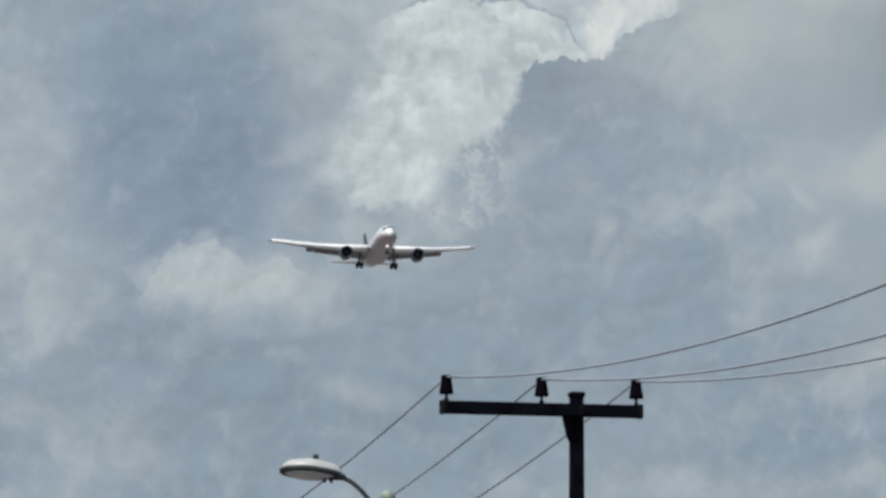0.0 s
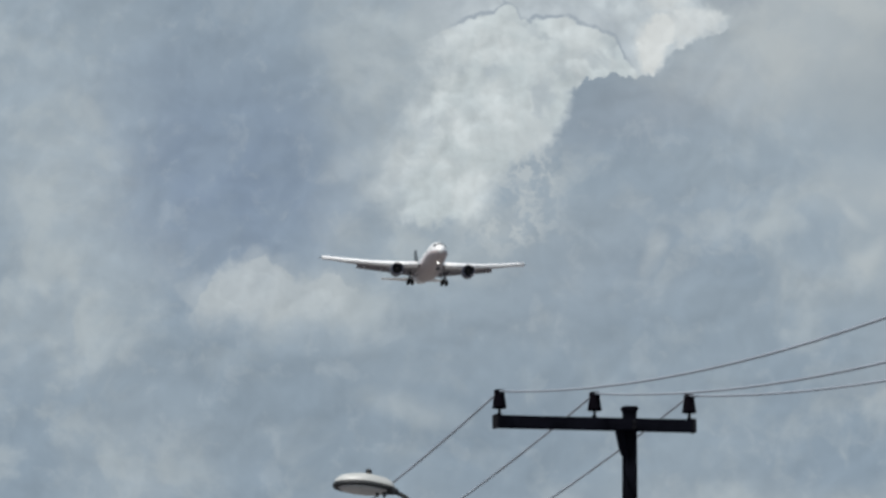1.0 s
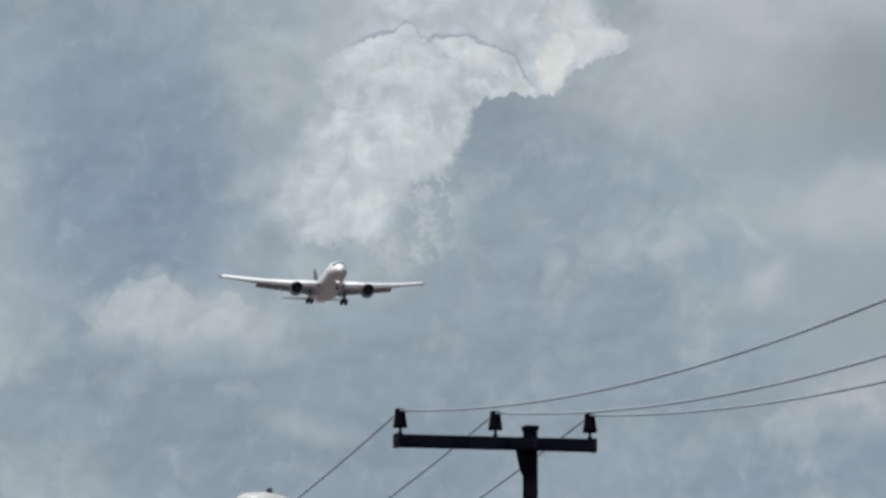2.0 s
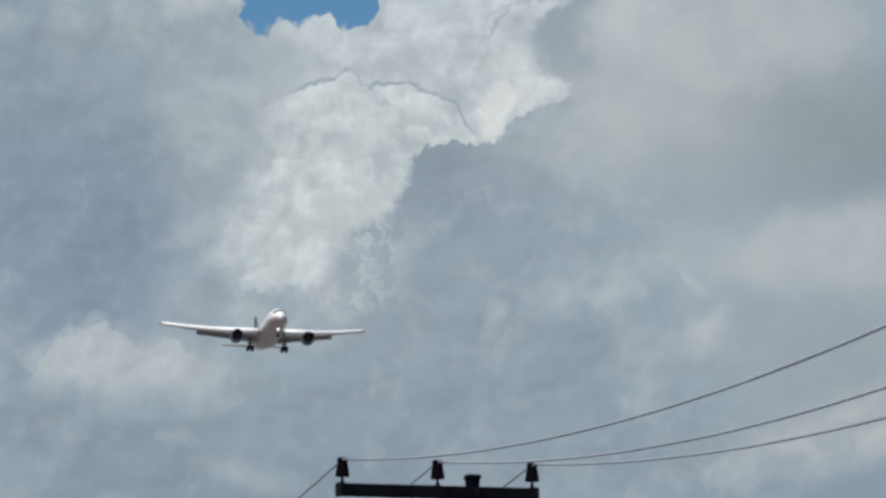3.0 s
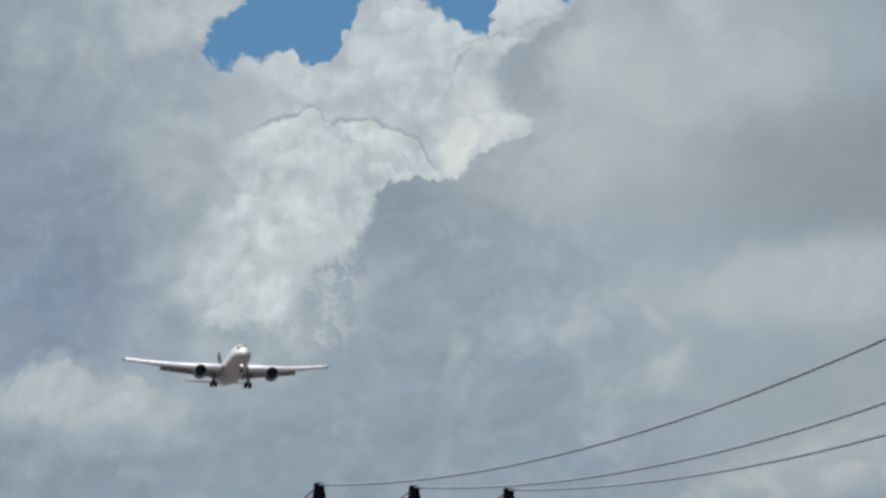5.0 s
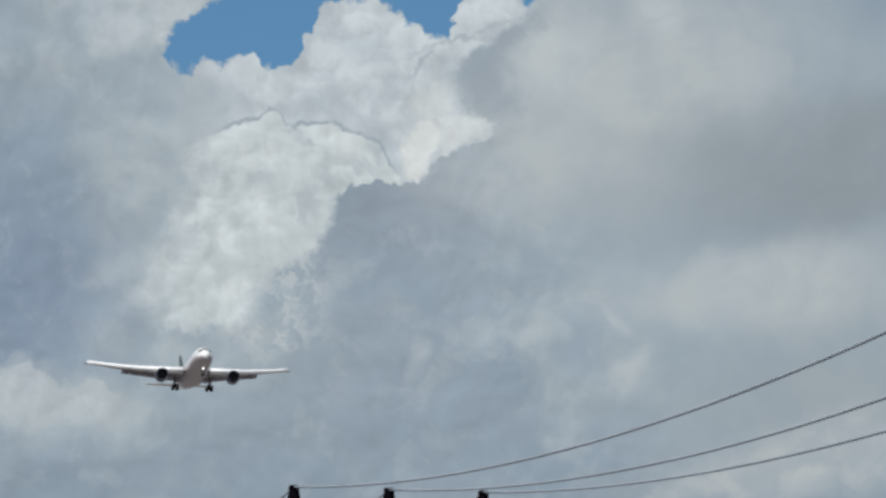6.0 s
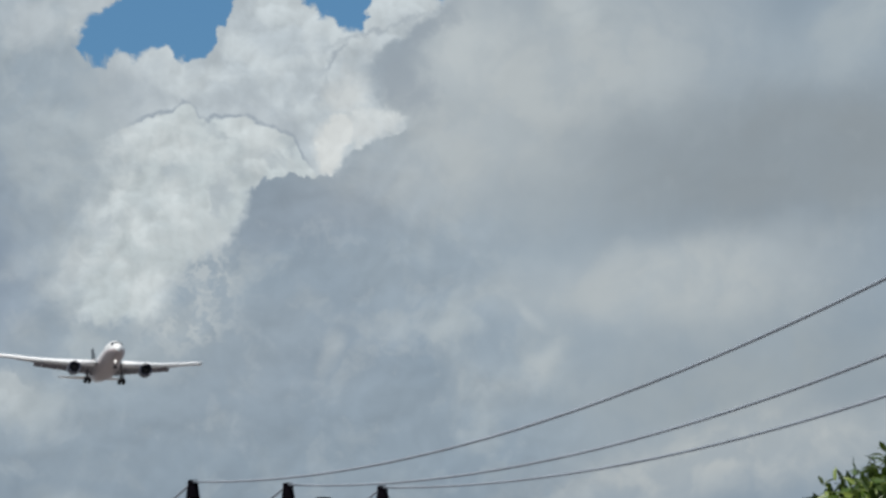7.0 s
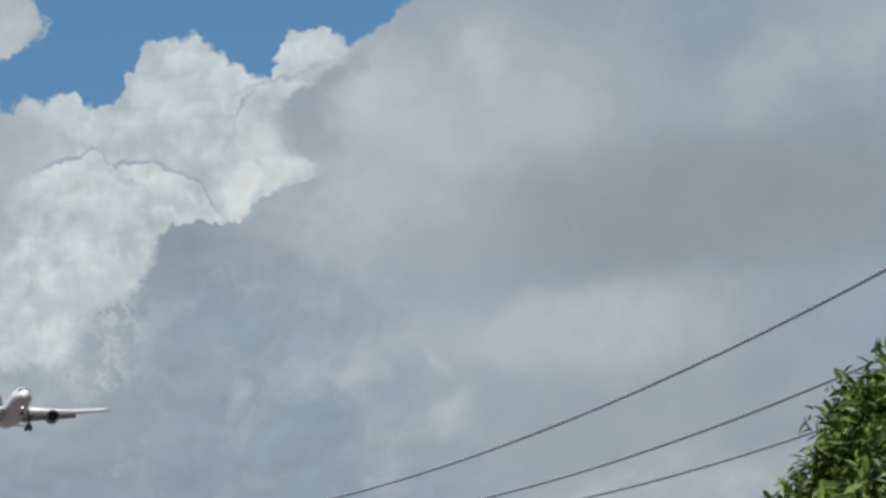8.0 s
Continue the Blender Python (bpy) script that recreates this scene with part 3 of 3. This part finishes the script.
# ---------------------------------------------------------------- street lamp
def street_lamp(m):
    """Origin at the post's foot; the arm and the head reach towards -x."""
    ob = thing("street_lamp", m, "pale grey cobra-head street lamp on a curved arm, switched off", "street lamp")
    bm = bmesh.new()
    lathe(bm, [(-0.5, 0.11), (0.0, 0.11), (4.0, 0.09), (8.2, 0.065)], 16)
    part("post", bm, M_LAMP_ARM, ob)
    bm = bmesh.new()
    lathe(bm, [(8.18, 0.085), (8.22, 0.095), (8.27, 0.09), (8.30, 0.05), (8.32, 0.012)], 16)
    part("cap", bm, M_LAMP_CAP, ob, "pale green post cap")
    bm = bmesh.new()
    pts = []
    for i in range(15):
        a = i / 14
        pts.append((-0.60 * a, 0, 7.85 + 0.62 * math.sin(a * math.pi / 2) ** 0.9))
    tube(bm, pts, 0.026, 10)
    part("arm", bm, M_LAMP_ARM, ob)
    # head: an oval shell with a flat rim and a shallow lens under it
    hx, hz = -0.88, 8.52
    tilt = Matrix.Translation((hx, 0, hz)) @ Euler((radians(-17), radians(5), 0)).to_matrix().to_4x4()

    def oval(r, z, back=1.0):
        out = []
        for k in range(28):
            a = 2 * math.pi * k / 28
            c, s = math.cos(a), math.sin(a)
            out.append(tilt @ Vector((0.355 * r * c * (1.0 if c < 0 else back), 0.165 * r * s * (1 - 0.25 * max(c, 0)), z)))
        return out
    bm = bmesh.new()
    loft(bm, [oval(1.0, 0.0), oval(1.0, 0.03), oval(0.93, 0.075), oval(0.78, 0.115), oval(0.5, 0.14), oval(0.15, 0.15)])
    part("housing", bm, M_LAMP, ob, "pale grey housing")
    bm = bmesh.new()
    loft(bm, [oval(0.86, -0.035), oval(1.03, -0.035), oval(1.05, 0.0), oval(1.0, 0.02)])
    part("rim", bm, M_LAMP_RIM, ob)
    bm = bmesh.new()
    loft(bm, [oval(0.87, -0.034), oval(0.78, -0.055), oval(0.5, -0.068), oval(0.1, -0.072)])
    part("lens", bm, M_LENS, ob, "clouded lens")
    bm = bmesh.new()
    lathe(bm, [(0.145, 0.034), (0.175, 0.036), (0.20, 0.034), (0.21, 0.02)], 14, at=(hx + 0.05, 0, hz))
    part("photocell", bm, M_LAMP_RIM, ob, "small dark photocell")
    bm = bmesh.new()
    add_box(bm, tilt @ Vector((0.30, 0, -0.03)), (0.20, 0.10, 0.07), 0.012)
    for x in (0.16, 0.24):
        add_box(bm, tilt @ Vector((x, 0, -0.085)), (0.035, 0.05, 0.05), 0.006)
    part("clamp", bm, M_LAMP_RIM, ob)
    return ob


street_lamp(pose(-0.65, 78.0, 0.17, 0, 0, 0))


# ---------------------------------------------------------------- airliner
def wing_rings(stations, n=14):
    """Stations: (y, leading edge x, chord, z, thickness)."""
    rings = []
    for y, le, ch, z, th in stations:
        ring = []
        for k in range(n):
            a = 2 * math.pi * k / n
            f = 0.5 * (1 + math.cos(a))
            t = th * ch * 0.5 * math.sin(a) * (0.35 + 1.1 * math.sqrt(max(0.0, 1 - f))) * (f ** 0.45 if f > 0 else 0)
            ring.append((le - ch * (1 - f), y, z + (t if t > 0 else t * 0.7)))
        rings.append(ring)
    return rings


def airliner(m):
    """Local x is forward from the nose, y to the aircraft's left, z up."""
    ob = thing("airliner", m, "white twin-engine airliner on approach with landing gear down", "aircraft")
    bm = bmesh.new()
    prof = [(-0.05, 0.25, -0.75), (-0.4, 0.75, -0.7), (-1.2, 1.3, -0.55), (-2.4, 1.85, -0.38), (-4.0, 2.35, -0.2), (-6.5, 2.75, -0.05),
            (-9.5, 2.92, 0), (-20, 2.95, 0), (-34, 2.95, 0), (-40, 2.75, 0.15), (-46, 2.15, 0.65), (-51, 1.4, 1.15), (-55, 0.7, 1.5), (-56.7, 0.25, 1.6)]
    loft(bm, [[(x, r * 0.98 * math.cos(2 * math.pi * k / 28), z + r * 1.02 * math.sin(2 * math.pi * k / 28)) for k in range(28)] for x, r, z in prof])
    fus = part("fuselage", bm, M_WHITE, ob)
    # Lower shell up to the nose; its grey includes the shade below the fuselage.
    bm = bmesh.new()
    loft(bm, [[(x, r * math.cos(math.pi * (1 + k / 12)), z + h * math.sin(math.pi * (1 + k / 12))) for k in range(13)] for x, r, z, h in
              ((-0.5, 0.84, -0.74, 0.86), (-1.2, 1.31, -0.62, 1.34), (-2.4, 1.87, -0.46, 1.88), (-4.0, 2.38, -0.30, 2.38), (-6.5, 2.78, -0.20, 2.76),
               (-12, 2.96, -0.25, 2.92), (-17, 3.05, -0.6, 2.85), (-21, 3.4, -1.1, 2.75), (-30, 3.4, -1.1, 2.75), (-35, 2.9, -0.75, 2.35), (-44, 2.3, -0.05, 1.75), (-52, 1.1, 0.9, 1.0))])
    part("belly_fairing", bm, M_BELLY, ob, "pinkish grey lower fuselage and belly, with underside shade in the colour")
    def skin(x, deg, s):
        """A point just off the fuselage, deg degrees from its crown."""
        for (xa, ra, za), (xb, rb, zb) in zip(prof, prof[1:]):
            if xb <= x <= xa:
                f = (xa - x) / (xa - xb)
                r, z = ra + (rb - ra) * f + 0.05, za + (zb - za) * f
                return Vector((x, s * 0.98 * r * math.sin(radians(deg)), z + 1.02 * r * math.cos(radians(deg))))

    for s in (-1, 1):
        for d0, d1, x0, x1 in ((2, 30, -1.9, -3.1), (33, 58, -2.1, -3.5)):
            bm = bmesh.new()
            rows = [[skin(x0 + (x1 - x0) * i / 3, d0 + (d1 - d0) * k / 4, s) for k in range(5)] for i in range(4)]
            grid = [[bm.verts.new(p) for p in r] for r in rows]
            for ra, rb in zip(grid, grid[1:]):
                for k in range(4):
                    bm.faces.new((ra[k], ra[k + 1], rb[k + 1], rb[k]))
            bmesh.ops.solidify(bm, geom=bm.faces[:], thickness=0.04)
            part("cockpit_window", bm, M_PANE, fus, "dark cockpit pane")
    for s in (-1, 1):
        flex = lambda y: -1.55 + 0.085 * y + 0.0030 * y * y
        st = [(s * y, le, ch, flex(y), th) for y, le, ch, th in
              ((1.5, -17.4, 14.0, 0.11), (4.0, -19.2, 12.0, 0.11), (10.0, -23.2, 7.8, 0.11), (16, -27.1, 5.9, 0.10), (22, -31.1, 4.2, 0.10), (27, -34.6, 2.9, 0.09), (29.2, -36.6, 1.8, 0.08), (30.05, -38.4, 0.8, 0.06))]
        bm = loft(bmesh.new(), wing_rings(st, 16))
        w = part("wing", bm, M_WING, ob, "grey swept wing")
        bm = loft(bmesh.new(), wing_rings([(y, le + 0.85, max(1.8, min(ch * 0.34, 2.9)), z - 0.18, 0.95) for y, le, ch, z, th in st[1:-1]], 12))
        part("leading_edge", bm, M_EDGE, w, "bright white drooped leading edge")
        bm = bmesh.new()
        loft(bm, [[(x, s * y, flex(y) + z) for x, z in ((le - ch + 0.6, -0.1), (le - ch - 1.0, -0.75), (le - ch - 1.1, -0.85), (le - ch + 0.3, -0.35))]
                  for y, le, ch in ((3.2, -18.6, 12.6), (9.4, -22.8, 8.2), (19.5, -29.4, 4.9))])
        part("flap", bm, M_WING, w, "lowered flap", False)
        for y in (6.2, 13.0, 17.6):
            bm = bmesh.new()
            lathe(bm, [(-31.5 - y * .18, 0.05), (-29.5 - y * .18, 0.30), (-27.0 - y * .18, 0.32), (-24.5 - y * .18, 0.06)], 10, "x", (0, s * y, flex(y) - 0.75))
            part("flap_fairing", bm, M_WING, w)
        # engine
        ey, ez, ex = s * 10.2, -3.25, -15.6
        bm = bmesh.new()
        lathe(bm, [(-0.9, 1.36), (-0.3, 1.45), (0.0, 1.62), (-0.25, 1.78), (-1.2, 1.88), (-3.0, 1.85), (-4.6, 1.55), (-4.7, 1.3)], 28, "x", (ex, ey, ez), cap=False)
        en = part("engine", bm, M_NACELLE, ob, "dark blue turbofan nacelle")
        bm = bmesh.new()
        lathe(bm, [(-0.85, 1.40), (-0.95, 1.40)], 28, "x", (ex, ey, ez))
        lathe(bm, [(-0.95, 0.45), (-0.5, 0.32), (-0.2, 0.03)], 16, "x", (ex, ey, ez))
        part("fan", bm, M_FAN, en, "dark fan")
        bm = bmesh.new()
        lathe(bm, [(0.03, 1.60), (0.05, 1.66), (-0.05, 1.76), (-0.28, 1.81), (-0.35, 1.79)], 28, "x", (ex, ey, ez), cap=False)
        part("intake_lip", bm, M_NACELLE, en, "dark intake lip")
        bm = bmesh.new()
        lathe(bm, [(-4.5, 1.15), (-6.2, 0.85), (-7.2, 0.45), (-8.0, 0.05)], 20, "x", (ex, ey, ez))
        part("exhaust_cone", bm, M_FAN, en)
        bm = bmesh.new()
        loft(bm, [[(ex - 1.5, ey + d, ez + 1.7), (ex - 5.5, ey + d, ez + 1.4), (ex - 9.5, ey + d, flex(10.2) - 0.2), (ex - 7.6, ey + d, flex(10.2) + 0.1)] for d in (-0.22, 0.22)])
        part("pylon", bm, M_WING, en, smooth=False)
        # main gear
        gy, gx = s * 4.9, -27.8
        bm = bmesh.new()
        tube(bm, [(gx, gy, -1.4), (gx, gy, -4.6)], 0.26, 10)
        tube(bm, [(gx, gy, -3.6), (gx + 0.2, s * 2.6, -2.4)], 0.13, 8)
        tube(bm, [(gx + 0.9, gy, -4.65), (gx - 0.9, gy, -4.5)], 0.16, 8)
        g = part("main_gear", bm, M_STRUT, ob, "lowered main landing gear")
        for dx, dz in ((0.75, -0.05), (-0.75, 0.05)):
            for dy in (-0.6, 0.6):
                bm = bmesh.new()
                lathe(bm, [(-0.34, 0.45), (-0.34, 0.70), (-0.2, 0.80), (0.2, 0.80), (0.34, 0.70), (0.34, 0.45)], 20, "y", (gx + dx, gy + dy, -4.62 + dz))
                part("tyre", bm, M_TYRE, g, "black tyre")
        bm = add_box(bmesh.new(), (gx, gy + s * 0.45, -3.0), (1.9, 0.08, 1.8), 0.03)
        part("gear_door", bm, M_WING, g, smooth=False)
        # tailplane
        bm = loft(bmesh.new(), wing_rings([(s * y, le, ch, 0.55 + 0.09 * y, 0.10) for y, le, ch in ((0.6, -47.3, 6.0), (5.0, -50.3, 4.1), (9.3, -53.2, 2.2), (9.8, -53.8, 1.3))], 12))
        part("tailplane", bm, M_EDGE, ob, "white tailplane")
    bm = bmesh.new()
    loft(bm, [[(x - ch * (1 - f), w * ch * t, z) for f, t in ((1.0, 0), (0.85, 0.7), (0.6, 1), (0.25, 0.6), (0, 0.05), (0, -0.05), (0.25, -0.6), (0.6, -1), (0.85, -0.7))]
              for x, ch, z, w in ((-42.5, 11.0, 2.4, 0.05), (-45.3, 8.6, 4.0, 0.05), (-51.0, 5.0, 9.2, 0.05), (-52.0, 4.0, 9.9, 0.04))])
    part("fin", bm, M_FIN, ob, "dark grey tail fin")
    # nose gear with its light
    bm = bmesh.new()
    tube(bm, [(-6.2, 0, -2.4), (-6.1, 0, -4.9)], 0.13, 10)
    tube(bm, [(-6.1, -0.45, -5.0), (-6.1, 0.45, -5.0)], 0.09, 8)
    g = part("nose_gear", bm, M_STRUT, ob, "lowered nose landing gear")
    for dy in (-0.35, 0.35):
        bm = bmesh.new()
        lathe(bm, [(-0.16, 0.3), (-0.16, 0.42), (-0.08, 0.48), (0.08, 0.48), (0.16, 0.42), (0.16, 0.3)], 18, "y", (-6.1, dy, -5.0))
        part("tyre", bm, M_TYRE, g, "black tyre")
    bm = bmesh.new()
    lathe(bm, [(0.0, 0.16), (0.08, 0.24), (0.14, 0.22)], 16, "x", (-6.0, 0, -3.3))
    part("landing_light", bm, M_LIGHT, g, "lit white landing light")
    return ob


M_LIGHT = glow("lit_landing_light", (1.0, 0.97, 0.92, 1), 2.5)
PLANE_AZ, PLANE_EL, PLANE_R = -0.551, 7.208, 1900.0
airliner(pose(PLANE_R * math.cos(radians(PLANE_EL)) * math.sin(radians(PLANE_AZ)),
              PLANE_R * math.cos(radians(PLANE_EL)) * math.cos(radians(PLANE_AZ)),
              1.6 + PLANE_R * math.sin(radians(PLANE_EL)), -1.0, -4.3, -81.3))


# ---------------------------------------------------------------- tree
def broadleaf_tree(x, y):
    rng = np.random.default_rng(7)
    ob = thing("tree", pose(x, y, 0), "dense broadleaf tree with glossy green leaves in sunlight", "tree")
    centre, size = np.array([0.0, 0.0, 4.93]), np.array([4.09, 3.9, 3.08])
    bm = bmesh.new()
    tube(bm, [(0, 0, -0.3), (0.03, 0, 0.5), (-0.05, 0.04, 1.5), (0.0, 0.0, 2.6), (0.1, 0, 4.0), (0.05, 0, 5.6)], [0.26, 0.21, 0.18, 0.16, 0.11, 0.04], 12)
    trunk = part("trunk", bm, M_BARK, ob, "grey-brown trunk")
    # limbs to points spread over the crown
    tips = []

    def spread(n, middle, radii, lowest):
        for i in range(n):
            z = 1 - 2 * (i + 0.5) / n
            a = i * 2.399963 + rng.uniform(-0.2, 0.2)
            r = math.sqrt(1 - z * z)
            if z > lowest:
                way = np.array([r * math.cos(a), r * math.sin(a), z])
                tips.append((middle + way * radii * rng.uniform(0.90, 0.95), way))

    spread(1100, centre, size, -0.62)
    spread(150, np.array([-3.34, -0.3, 4.86]), np.array([1.26, 1.1, 1.0]), -0.7)     # a lower bough that reaches out
    for i in range(0, len(tips), 25):
        p = centre + (tips[i][0] - centre) * 0.93
        b = np.array([0, 0, 1.9 + 0.13 * (i % 11)])
        mid = b * 0.5 + p * 0.5 + np.array([0, 0, 0.35])
        bm = tube(bmesh.new(), [b, mid, p], [0.075, 0.045, 0.012], 7)
        part("limb", bm, M_BARK, trunk)
    leaf = np.array([(0, 0, 0), (0.28, 0.44, 0.05), (0.30, 0, -0.02), (0.28, -0.44, 0.05), (0.66, 0.40, 0.02), (0.68, 0, -0.05), (0.66, -0.40, 0.02), (1, 0, -0.16)])
    fold = np.array([(0, 1, 2), (0, 2, 3), (1, 4, 5), (1, 5, 2), (2, 5, 6), (2, 6, 3), (4, 7, 5), (5, 7, 6)])
    unit = lambda a: a / (np.linalg.norm(a, axis=1, keepdims=True) + 1e-9)
    blocks = []
    for spot, tip in tips:
        rad = rng.uniform(0.20, 0.31)
        k = int(600 * (rad / 0.4) ** 2)
        d = unit(rng.normal(size=(k, 3)))
        pos = spot + d * rad * rng.uniform(0.05, 1.0, (k, 1)) ** 0.75 * np.array([1, 1, 0.85])
        ax = unit(d * 0.35 + tip * 0.1 + np.array([0, 0, -0.2]) + rng.normal(size=(k, 3)) * 0.7)
        side = unit(np.cross(ax, d + tip * 0.4 + np.array([0, 0, 0.6]) + rng.normal(size=(k, 3)) * 0.4))
        up = np.cross(side, ax)
        ln = rng.uniform(0.07, 0.125, (k, 1))
        wd = ln * rng.uniform(0.30, 0.42, (k, 1))
        blocks.append(np.stack([pos + ax * sx * ln + side * sy * wd + up * sz * ln for sx, sy, sz in leaf], axis=1))
    pts = np.concatenate(blocks)
    verts = pts.reshape(-1, 3).tolist()
    faces = (fold[None] + 8 * np.arange(len(pts))[:, None, None]).reshape(-1, 3).tolist()
    me = bpy.data.meshes.new("crown")
    me.from_pydata(verts, [], faces)
    me.materials.append(M_LEAF)
    crown = new("crown", me)
    crown.parent = ob
    tagged(crown, "dense crown of narrow glossy leaves", kind="stuff")
    return ob


broadleaf_tree(7.93, 39.5)
